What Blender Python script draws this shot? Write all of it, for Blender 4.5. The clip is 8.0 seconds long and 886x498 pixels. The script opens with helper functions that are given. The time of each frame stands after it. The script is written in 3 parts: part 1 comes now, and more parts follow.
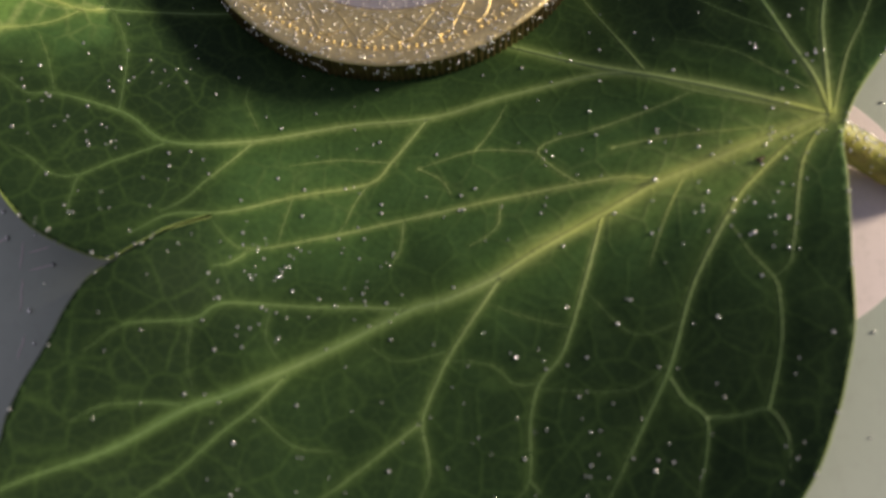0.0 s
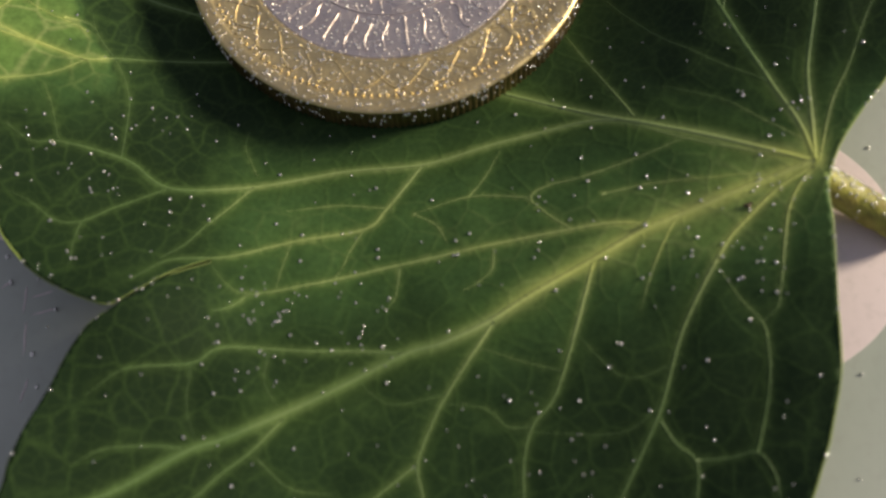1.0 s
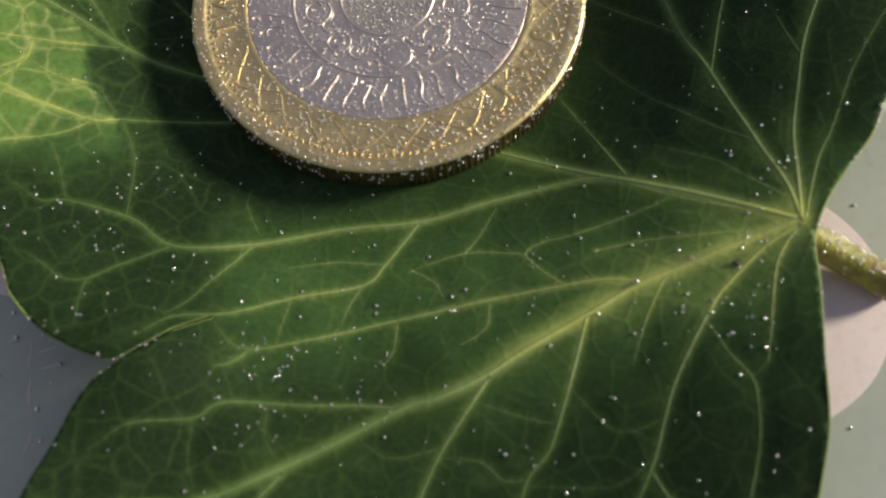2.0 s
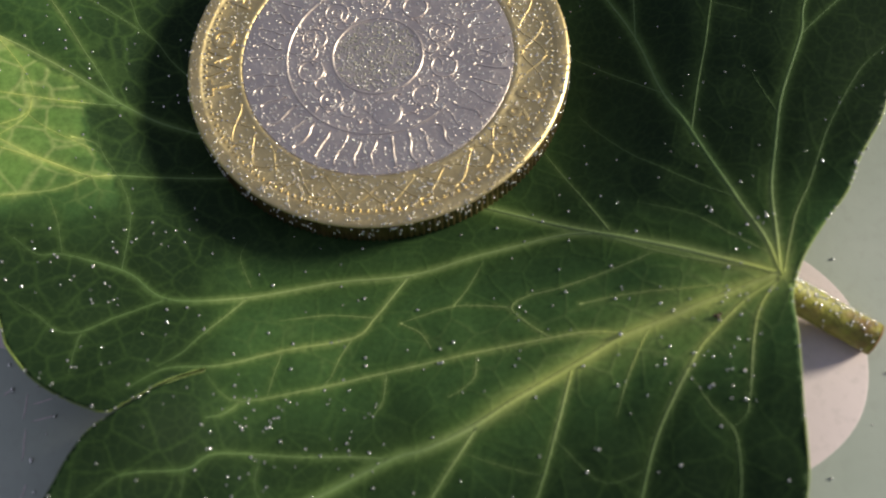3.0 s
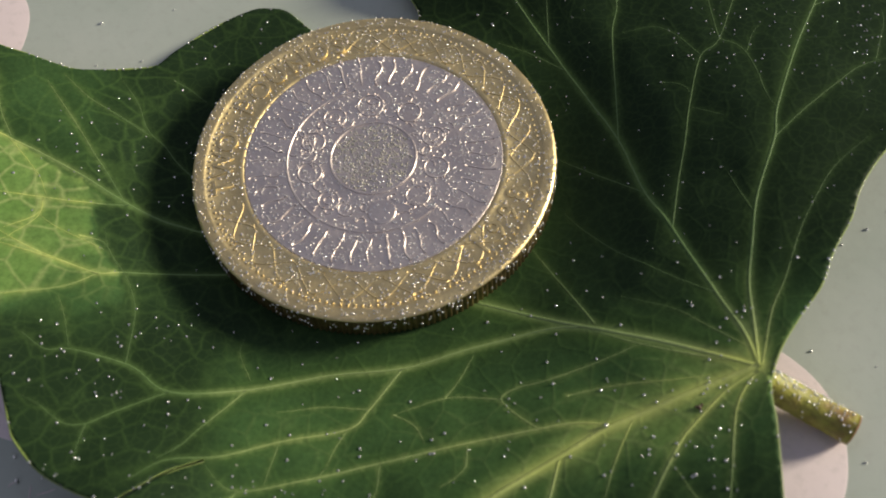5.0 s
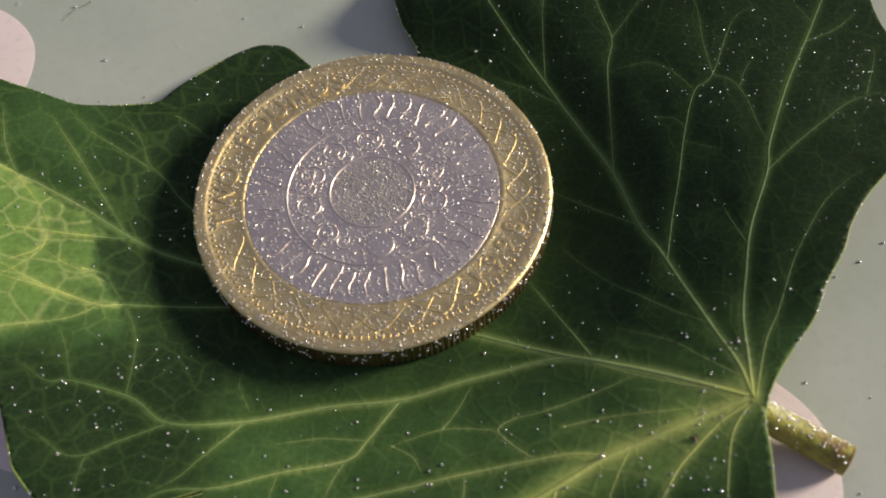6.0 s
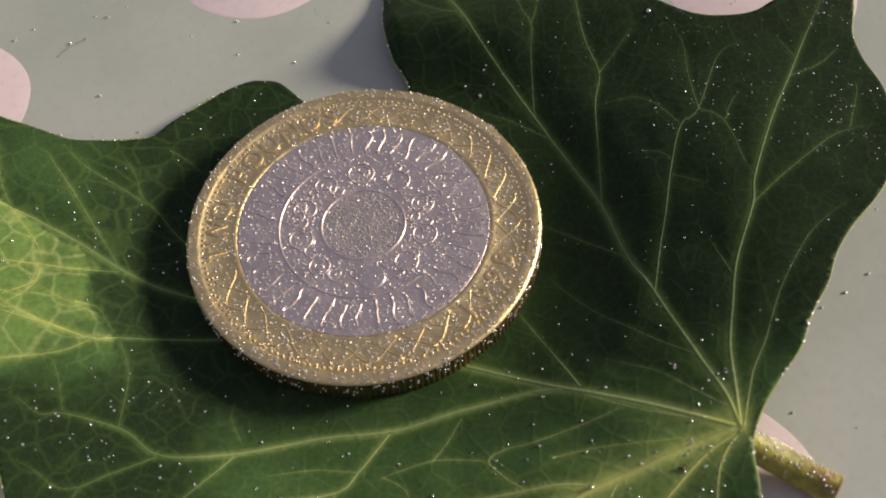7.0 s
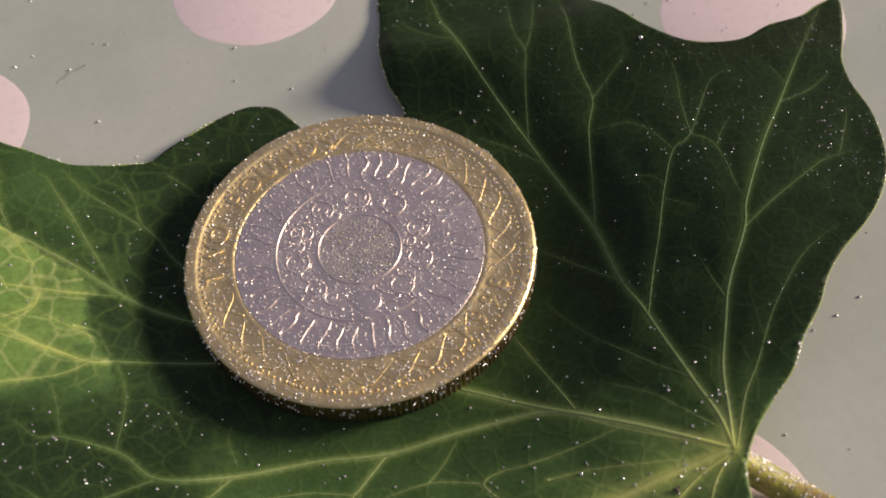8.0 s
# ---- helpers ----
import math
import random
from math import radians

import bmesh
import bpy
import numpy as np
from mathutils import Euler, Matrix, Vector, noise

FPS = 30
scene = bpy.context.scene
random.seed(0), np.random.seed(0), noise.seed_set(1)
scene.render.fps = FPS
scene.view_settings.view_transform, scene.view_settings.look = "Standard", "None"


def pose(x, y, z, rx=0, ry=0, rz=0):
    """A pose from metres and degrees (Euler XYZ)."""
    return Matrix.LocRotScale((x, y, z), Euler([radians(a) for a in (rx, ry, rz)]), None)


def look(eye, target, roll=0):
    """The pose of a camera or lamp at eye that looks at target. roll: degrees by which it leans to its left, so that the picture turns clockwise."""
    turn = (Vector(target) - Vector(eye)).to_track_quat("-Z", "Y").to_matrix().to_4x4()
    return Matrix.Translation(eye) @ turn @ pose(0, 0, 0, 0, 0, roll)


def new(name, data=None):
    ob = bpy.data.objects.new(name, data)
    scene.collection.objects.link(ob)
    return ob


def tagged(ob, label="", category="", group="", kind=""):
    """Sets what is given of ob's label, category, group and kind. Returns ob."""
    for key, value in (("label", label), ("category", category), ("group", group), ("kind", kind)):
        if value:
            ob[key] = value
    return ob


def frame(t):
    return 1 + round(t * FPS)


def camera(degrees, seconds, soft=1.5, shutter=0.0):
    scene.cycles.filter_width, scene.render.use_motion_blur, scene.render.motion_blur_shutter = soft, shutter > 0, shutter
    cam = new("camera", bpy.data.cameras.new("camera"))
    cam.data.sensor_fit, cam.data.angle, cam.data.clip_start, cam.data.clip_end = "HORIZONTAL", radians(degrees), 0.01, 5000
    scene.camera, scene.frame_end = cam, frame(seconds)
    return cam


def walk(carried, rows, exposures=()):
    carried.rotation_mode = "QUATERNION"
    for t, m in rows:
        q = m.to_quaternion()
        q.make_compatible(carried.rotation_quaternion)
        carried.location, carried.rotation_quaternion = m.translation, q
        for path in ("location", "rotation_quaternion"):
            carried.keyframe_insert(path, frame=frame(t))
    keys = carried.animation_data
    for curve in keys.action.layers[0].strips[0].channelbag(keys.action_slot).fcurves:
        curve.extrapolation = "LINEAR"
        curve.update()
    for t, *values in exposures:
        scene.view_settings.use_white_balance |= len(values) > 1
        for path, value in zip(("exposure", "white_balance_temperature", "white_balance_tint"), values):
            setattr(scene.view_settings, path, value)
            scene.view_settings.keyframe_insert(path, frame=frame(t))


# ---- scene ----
MM = 0.001
cam = camera(45.3, 8.0, soft=1.9)
cam.data.dof.use_dof = True
cam.data.dof.focus_distance = 0.086
cam.data.dof.aperture_fstop = 46.0
# seconds, place in millimetres from the coin's centre, yaw, pitch, roll in degrees
ROWS = [
    (0.0, -0.70, -46.76, 62.79, 0.00, -71.51, -9.41),
    (0.5, -0.66, -46.64, 63.40, 0.05, -70.93, -9.47),
    (1.0, -0.01, -46.29, 64.32, -0.18, -70.01, -9.37),
    (1.5, 0.17, -46.28, 65.14, -0.57, -68.79, -9.08),
    (3.0, 0.96, -46.62, 67.71, -2.47, -65.08, -7.37),
    (3.5, 1.18, -46.70, 68.47, -3.01, -63.98, -6.94),
    (4.0, 1.45, -47.13, 69.47, -3.20, -62.57, -6.77),
    (4.5, 1.65, -47.42, 70.08, -3.27, -61.37, -6.76),
    (6.0, 2.15, -48.41, 71.30, -3.42, -58.44, -6.72),
    (6.5, 2.37, -48.49, 71.52, -3.73, -57.70, -6.53),
    (7.0, 2.38, -48.90, 72.06, -4.39, -56.76, -6.09),
    (7.5, 2.37, -49.13, 72.27, -4.83, -56.05, -5.74),
    (8.0, 2.33, -49.43, 72.65, -5.07, -55.43, -5.60),
]


def stand(x, y, z, yaw, pitch, roll):
    """A camera pose in millimetres: yaw to the left from +y, pitch up, roll to its left."""
    return pose(x * MM, y * MM, z * MM, 0, 0, yaw) @ pose(0, 0, 0, 90 + pitch, 0, 0) @ pose(0, 0, 0, 0, 0, roll)


walk(cam, [(t, stand(*row)) for t, *row in ROWS],
     exposures=[(0.0, 0.0, 6900, 12), (1.5, 0.0, 6700, 9), (3.0, 0.0, 6350, 6), (4.5, 0.0, 6400, 7), (6.5, 0.0, 6550, 15), (8.0, 0.03, 6750, 22)])

# ---- light ----
SUN_TURN, SUN_HEIGHT = 7.0, 20.0
world = bpy.data.worlds.new("room_light")
scene.world = world
world.use_nodes = True
wt = world.node_tree
wt.nodes["Background"].inputs["Color"].default_value = (0.84, 0.84, 1.04, 1)
wt.nodes["Background"].inputs["Strength"].default_value = 0.235
sun_data = bpy.data.lights.new("desk_lamp_light", "SUN")
sun_data.energy, sun_data.angle, sun_data.color = 4.7, radians(14), (1.0, 0.87, 0.66)
sun = new("desk_lamp_light", sun_data)
sx = math.cos(radians(SUN_TURN)) * math.cos(radians(SUN_HEIGHT))
sy = math.sin(radians(SUN_TURN)) * math.cos(radians(SUN_HEIGHT))
sun.matrix_world = look((0.3 * sx, 0.3 * sy, 0.3 * math.sin(radians(SUN_HEIGHT))), (0, 0, 0))


# ---- materials ----
def material(name):
    m = bpy.data.materials.new(name)
    m.use_nodes = True
    return m, m.node_tree, m.node_tree.nodes["Principled BSDF"]


def node(tree, kind, **values):
    n = tree.nodes.new(kind)
    for key, value in values.items():
        n.inputs[key.replace("_", " ")].default_value = value
    return n


def place_of(tree):
    return tree.nodes.new("ShaderNodeTexCoord").outputs["Object"]


def mixed(tree, factor, a, b, blend="MIX"):
    m = tree.nodes.new("ShaderNodeMix")
    m.data_type, m.blend_type = "RGBA", blend
    for socket, value in ((m.inputs[0], factor), (m.inputs[6], a), (m.inputs[7], b)):
        if isinstance(value, bpy.types.NodeSocket):
            tree.links.new(value, socket)
        elif isinstance(value, (int, float)):
            socket.default_value = value
        else:
            socket.default_value = (*value, 1)
    return m.outputs[2]


def ramp(tree, value, *stops):
    r = tree.nodes.new("ShaderNodeMapRange")
    tree.links.new(value, r.inputs[0])
    for i, s in enumerate(stops):
        r.inputs[i + 1].default_value = s
    return r.outputs[0]


def noise_of(tree, scale, detail=3.0, rough=0.6):
    n = node(tree, "ShaderNodeTexNoise", Scale=scale, Detail=detail, Roughness=rough)
    tree.links.new(place_of(tree), n.inputs["Vector"])
    return n.outputs["Fac"]


def cells_of(tree, scale, warp=0.0):
    v = tree.nodes.new("ShaderNodeTexVoronoi")
    v.feature = "DISTANCE_TO_EDGE"
    v.inputs["Scale"].default_value = scale
    where = place_of(tree)
    if warp:
        n = node(tree, "ShaderNodeTexNoise", Scale=scale * 0.8, Detail=2.0)
        tree.links.new(where, n.inputs["Vector"])
        add = tree.nodes.new("ShaderNodeVectorMath")
        add.operation = "MULTIPLY_ADD"
        tree.links.new(n.outputs["Color"], add.inputs[0])
        add.inputs[1].default_value = (warp,) * 3
        tree.links.new(where, add.inputs[2])
        where = add.outputs[0]
    tree.links.new(where, v.inputs["Vector"])
    return v.outputs["Distance"]


def bumped(tree, shader, height, distance, strength=1.0):
    b = tree.nodes.new("ShaderNodeBump")
    b.inputs["Strength"].default_value, b.inputs["Distance"].default_value = strength, distance
    tree.links.new(height, b.inputs["Height"])
    tree.links.new(b.outputs[0], shader.inputs["Normal"])


def vein_colour(t):
    """Grey-green veins in the dark lobes, yellow-green ones where the leaf is pale."""
    tone = t.nodes.new("ShaderNodeAttribute")
    tone.attribute_name = "tone"
    grain = noise_of(t, 700, 3)
    dim = mixed(t, grain, (0.10, 0.185, 0.06), (0.155, 0.255, 0.085))
    mid = mixed(t, grain, (0.25, 0.355, 0.12), (0.37, 0.47, 0.18))
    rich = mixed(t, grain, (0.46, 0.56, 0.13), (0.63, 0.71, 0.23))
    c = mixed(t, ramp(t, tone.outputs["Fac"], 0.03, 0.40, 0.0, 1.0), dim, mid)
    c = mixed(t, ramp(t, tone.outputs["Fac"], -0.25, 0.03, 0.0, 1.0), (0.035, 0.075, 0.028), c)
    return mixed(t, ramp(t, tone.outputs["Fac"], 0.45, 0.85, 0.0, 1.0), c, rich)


def leaf_material():
    m, t, s = material("ivy_blade")
    rib = t.nodes.new("ShaderNodeAttribute")
    rib.attribute_name = "rib"
    rib = rib.outputs["Fac"]
    tone = t.nodes.new("ShaderNodeAttribute")
    tone.attribute_name = "tone"
    tone = tone.outputs["Fac"]
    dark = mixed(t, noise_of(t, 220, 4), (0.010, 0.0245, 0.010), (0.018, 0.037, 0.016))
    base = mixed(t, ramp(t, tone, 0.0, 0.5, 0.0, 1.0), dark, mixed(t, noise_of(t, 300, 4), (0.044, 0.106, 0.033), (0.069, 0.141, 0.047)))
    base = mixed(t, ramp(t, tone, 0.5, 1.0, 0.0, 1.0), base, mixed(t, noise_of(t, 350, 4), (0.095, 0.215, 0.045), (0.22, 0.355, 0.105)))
    halo = t.nodes.new("ShaderNodeMath")
    halo.operation = "MULTIPLY"
    t.links.new(ramp(t, rib, 0.05, 1.0, 0.0, 0.6), halo.inputs[0])
    t.links.new(ramp(t, tone, 0.0, 0.35, 0.3, 1.0), halo.inputs[1])
    base = mixed(t, halo.outputs[0], base, mixed(t, ramp(t, tone, 0.5, 0.8, 0.0, 1.0), (0.125, 0.22, 0.04), (0.38, 0.48, 0.14)))
    net = ramp(t, cells_of(t, 420, 0.0009), 0.0, 0.075, 1.0, 0.0)
    fine = ramp(t, cells_of(t, 1200, 0.0004), 0.0, 0.10, 1.0, 0.0)
    show = t.nodes.new("ShaderNodeMath")
    show.operation = "MULTIPLY"
    t.links.new(net, show.inputs[0])
    lace = t.nodes.new("ShaderNodeAttribute")  # how plainly the fine net of veins shows
    lace.attribute_name = "lace"
    t.links.new(lace.outputs["Fac"], show.inputs[1])
    base = mixed(t, show.outputs[0], base, mixed(t, ramp(t, tone, 0.4, 0.8, 0.0, 1.0), (0.10, 0.19, 0.05), (0.46, 0.54, 0.22)))
    base = mixed(t, ramp(t, fine, 0, 1, 0, 0.09), base, (0.12, 0.21, 0.06))
    base = mixed(t, ramp(t, noise_of(t, 2600, 2), 0.35, 0.75, 0.0, 0.35), base, (0.010, 0.026, 0.009))
    core = t.nodes.new("ShaderNodeAttribute")  # the veins' own pale colour
    core.attribute_name = "core"
    base = mixed(t, core.outputs["Fac"], base, vein_colour(t))
    t.links.new(base, s.inputs["Base Color"])
    s.inputs["Roughness"].default_value = 0.58
    s.inputs["Specular IOR Level"].default_value = 0.1
    bumped(t, s, mixed(t, 0.35, noise_of(t, 1500, 4), net), 0.00008, 0.4)
    return m


def vein_material(name):
    m, t, s = material(name)
    t.links.new(vein_colour(t), s.inputs["Base Color"])
    s.inputs["Roughness"].default_value = 0.5
    bumped(t, s, noise_of(t, 3000, 3), 0.00008, 0.5)
    return m


def plain_material(name, a, b):
    m, t, s = material(name)
    t.links.new(mixed(t, noise_of(t, 700, 3), a, b), s.inputs["Base Color"])
    s.inputs["Roughness"].default_value = 0.5
    bumped(t, s, noise_of(t, 3000, 3), 0.00008, 0.5)
    return m


def stalk_material():
    m, t, s = material("stalk")
    c = mixed(t, ramp(t, noise_of(t, 260, 3), 0.5, 0.8, 0, 1), (0.36, 0.37, 0.06), (0.40, 0.28, 0.06))
    along = t.nodes.new("ShaderNodeSeparateXYZ")  # reddens towards the cut
    t.links.new(place_of(t), along.inputs[0])
    red = t.nodes.new("ShaderNodeMath")
    red.operation = "MULTIPLY"
    t.links.new(ramp(t, along.outputs[0], 0.0258, 0.0282, 0, 1), red.inputs[0])
    t.links.new(ramp(t, noise_of(t, 420, 3), 0.42, 0.6, 0.1, 0.9), red.inputs[1])
    c = mixed(t, red.outputs[0], c, (0.17, 0.055, 0.03))
    c = mixed(t, ramp(t, noise_of(t, 1800, 3), 0.45, 0.7, 0, 0.5), c, (0.12, 0.09, 0.03))
    t.links.new(c, s.inputs["Base Color"])
    s.inputs["Roughness"].default_value = 0.5
    bumped(t, s, noise_of(t, 1800, 4), 0.00015, 0.8)
    return m


def metal_material(name, a, b, rough, grain):
    m, t, s = material(name)
    c = mixed(t, ramp(t, noise_of(t, 420, 4), 0.35, 0.7, 0, 1), a, b)
    t.links.new(c, s.inputs["Base Color"])
    s.inputs["Metallic"].default_value = 1.0
    r = ramp(t, noise_of(t, 900, 3), 0.3, 0.7, rough - 0.06, rough + 0.1)
    t.links.new(r, s.inputs["Roughness"])
    bumped(t, s, noise_of(t, grain, 4), 0.00006, 0.7)
    return m


def cloth_material(name, a, b):
    m, t, s = material(name)
    c = mixed(t, ramp(t, noise_of(t, 45, 5), 0.3, 0.7, 0, 1), a, b)
    c = mixed(t, ramp(t, noise_of(t, 1200, 4), 0.52, 0.75, 0, 0.22), c, (0.33, 0.33, 0.31))
    t.links.new(c, s.inputs["Base Color"])
    s.inputs["Roughness"].default_value = 0.42
    bumped(t, s, noise_of(t, 900, 4), 0.00006, 0.25)
    return m


def bubble_material():
    # silvery air bubbles: mostly mirror, partly see-through
    m, t, s = material("air_bubble")
    s.inputs["Base Color"].default_value = (1, 1, 1, 1)
    s.inputs["Roughness"].default_value = 0.2
    s.inputs["IOR"].default_value = 1.33
    s.inputs["Transmission Weight"].default_value = 0.5
    s.inputs["Metallic"].default_value = 0.8
    return m


CUT, cut_tree, cut_shader = material("cut_stalk")
cut_tree.links.new(mixed(cut_tree, noise_of(cut_tree, 1500, 3), (0.16, 0.06, 0.03), (0.36, 0.20, 0.09)), cut_shader.inputs["Base Color"])
DIRT = plain_material("dirt", (0.05, 0.033, 0.02), (0.12, 0.08, 0.05))
LEAF, VEIN, STALK = leaf_material(), vein_material("leaf_vein"), stalk_material()
MARGIN = plain_material("leaf_margin", (0.19, 0.28, 0.07), (0.29, 0.38, 0.10))
BRASS = metal_material("nickel_brass", (0.76, 0.62, 0.33), (0.89, 0.74, 0.41), 0.42, 2600)
NICKEL = metal_material("cupro_nickel", (0.77, 0.68, 0.64), (0.88, 0.79, 0.745), 0.39, 2600)
CENTRE = metal_material("dulled_nickel", (0.46, 0.45, 0.38), (0.56, 0.55, 0.48), 0.55, 2600)
# brass for the coin's side: tarnish plus its shade, put into the colour
SHADED_EDGE = metal_material("shaded_tarnished_brass", (0.16, 0.12, 0.06), (0.34, 0.26, 0.12), 0.55, 1800)
GREEN_CLOTH = cloth_material("pale_green_oilcloth", (0.41, 0.48, 0.43), (0.54, 0.59, 0.55))
PINK_PRINT = cloth_material("pale_pink_print", (0.79, 0.69, 0.72), (0.86, 0.76, 0.79))
DARK_FIBRE = material("dark_fibre")[0]
DARK_FIBRE.node_tree.nodes["Principled BSDF"].inputs["Base Color"].default_value = (0.36, 0.35, 0.33, 1)
BUBBLE = bubble_material()


# ---- mesh helpers, all in millimetres ----
def mesh_of(name, verts, faces, mat, smooth=True):
    me = bpy.data.meshes.new(name)
    me.from_pydata([(x * MM, y * MM, z * MM) for x, y, z in verts], [], faces)
    me.materials.append(mat)
    if smooth:
        me.polygons.foreach_set("use_smooth", [True] * len(me.polygons))
    me.update()
    return me


def part(name, verts, faces, mat, parent=None, label="", smooth=True):
    ob = new(name, mesh_of(name, verts, faces, mat, smooth))
    ob.parent = parent
    return tagged(ob, label)


def spline(points, step, closed=False):
    """Points along a Catmull-Rom curve through the given ones, about step apart."""
    p = np.array(points, float)
    n = len(p)
    out = []
    for i in range(n if closed else n - 1):
        if closed:
            a, b, c, d = (p[(i + k) % n] for k in (-1, 0, 1, 2))
        else:
            b, c = p[i], p[i + 1]
            a = p[i - 1] if i else 2 * b - c
            d = p[i + 2] if i + 2 < n else 2 * c - b
        count = max(1, int(np.linalg.norm(c - b) / step))
        for k in range(count):
            u = k / count
            out.append(0.5 * (2 * b + (c - a) * u + (2 * a - 5 * b + 4 * c - d) * u * u + (3 * b - a - 3 * c + d) * u ** 3))
    if not closed:
        out.append(p[-1])
    return np.array(out)


def cord(points, radii, sides=6, flat=1.0, closed=False):
    """A tube along points in space; flat squeezes its height."""
    p = np.array(points, float)
    n = len(p)
    verts, faces = [], []
    for i in range(n):
        a = p[(i - 1) % n] if closed or i else p[i]
        b = p[(i + 1) % n] if closed or i < n - 1 else p[i]
        d = b - a
        side = np.array((-d[1], d[0], 0.0))
        side /= np.linalg.norm(side) + 1e-9
        up = np.cross(d / (np.linalg.norm(d) + 1e-9), side)
        for k in range(sides):
            w = 2 * math.pi * k / sides
            verts.append(p[i] + radii[i] * (math.cos(w) * side - math.sin(w) * up * flat * -1))
    for i in range(n if closed else n - 1):
        j = (i + 1) % n
        for k in range(sides):
            m = (k + 1) % sides
            faces.append((i * sides + k, j * sides + k, j * sides + m, i * sides + m))
    if not closed:
        faces.append(tuple(range(sides))[::-1])
        faces.append(tuple((n - 1) * sides + k for k in range(sides)))
    return verts, faces


def lathe(profile, count, ripple=None):
    """A body turned round z from rows of (radius, height)."""
    verts, faces = [], []
    m = len(profile)
    for i in range(count):
        w = 2 * math.pi * i / count
        for k, (r, z) in enumerate(profile):
            rr = r - (ripple(k, i) if ripple else 0)
            verts.append((rr * math.cos(w), rr * math.sin(w), z))
    for i in range(count):
        j = (i + 1) % count
        for k in range(m - 1):
            faces.append((i * m + k, j * m + k, j * m + k + 1, i * m + k + 1))
    return verts, faces


def dome_shape():
    """Vertices and faces of a small bead of radius 1, open where it sits on its support."""
    verts, faces = [(0, 0, 1)], []
    for ring, (r, z) in enumerate(((0.6, 0.8), (0.95, 0.32), (0.92, -0.4))):
        for k in range(8):
            w = math.pi * (k / 4 + ring / 8)
            verts.append((r * math.cos(w), r * math.sin(w), z))
    for k in range(8):
        m = (k + 1) % 8
        faces.append((0, 1 + k, 1 + m))
        for ring in (0, 1):
            a = 1 + 8 * ring
            faces.append((a + k, a + 8 + k, a + 8 + m, a + m))
    return np.array(verts), faces


DOME = dome_shape()


def domes(places):
    """Half balls (x, y, z, radius, height) in one mesh."""
    v0, f0 = DOME
    verts, faces = [], []
    for i, (x, y, z, r, hgt) in enumerate(places):
        verts.extend((v0 * (r, r, hgt) + (x, y, z)).tolist())
        o = i * len(v0)
        faces.extend(tuple(a + o for a in f) for f in f0)
    return verts, faces


def smoothstep(a, b, v):
    v = np.clip((v - a) / (b - a), 0, 1)
    return v * v * (3 - 2 * v)


def leaf_swells(x, y):
    """The leaf's local swells: the front hump, the far lobe's lift and the side lobe's hump."""
    front = 2.0 * np.exp(-((x + 19) / 5) ** 2 - ((y + 25) / 4) ** 2)
    lifted = 3.2 * smoothstep(11, 19, y) * smoothstep(2, 6, x) * (1 - 0.85 * smoothstep(19, 27, y))
    return front + lifted + 1.0 * smoothstep(-2, 8, x) * np.exp(-((y - 26) / 12) ** 2) + 1.6 * np.exp(-((x - 30) / 9) ** 2 - ((y + 3) / 12) ** 2)


def leaf_height(x, y):
    """How high the leaf's upper face lies: flat under the coin, curling up round it."""
    u, v = np.asarray(x) / 30, np.asarray(y) / 30
    bend = 0.08 + 1.02 * u + 0.01 * v + 4.7 * u * u - 1.55 * u * v + 0.21 * v * v - 1.66 * u ** 3 - 2.55 * u * u * v - 1.03 * u * v * v - 1.43 * v ** 3
    bend = bend + leaf_swells(np.asarray(x), np.asarray(y)) - 0.02 * np.maximum(0, -28 - np.asarray(y)) ** 2
    return 0.4 + 9 * np.tanh(np.maximum(bend, 0) * smoothstep(14, 23, np.hypot(x, y)) / 9)


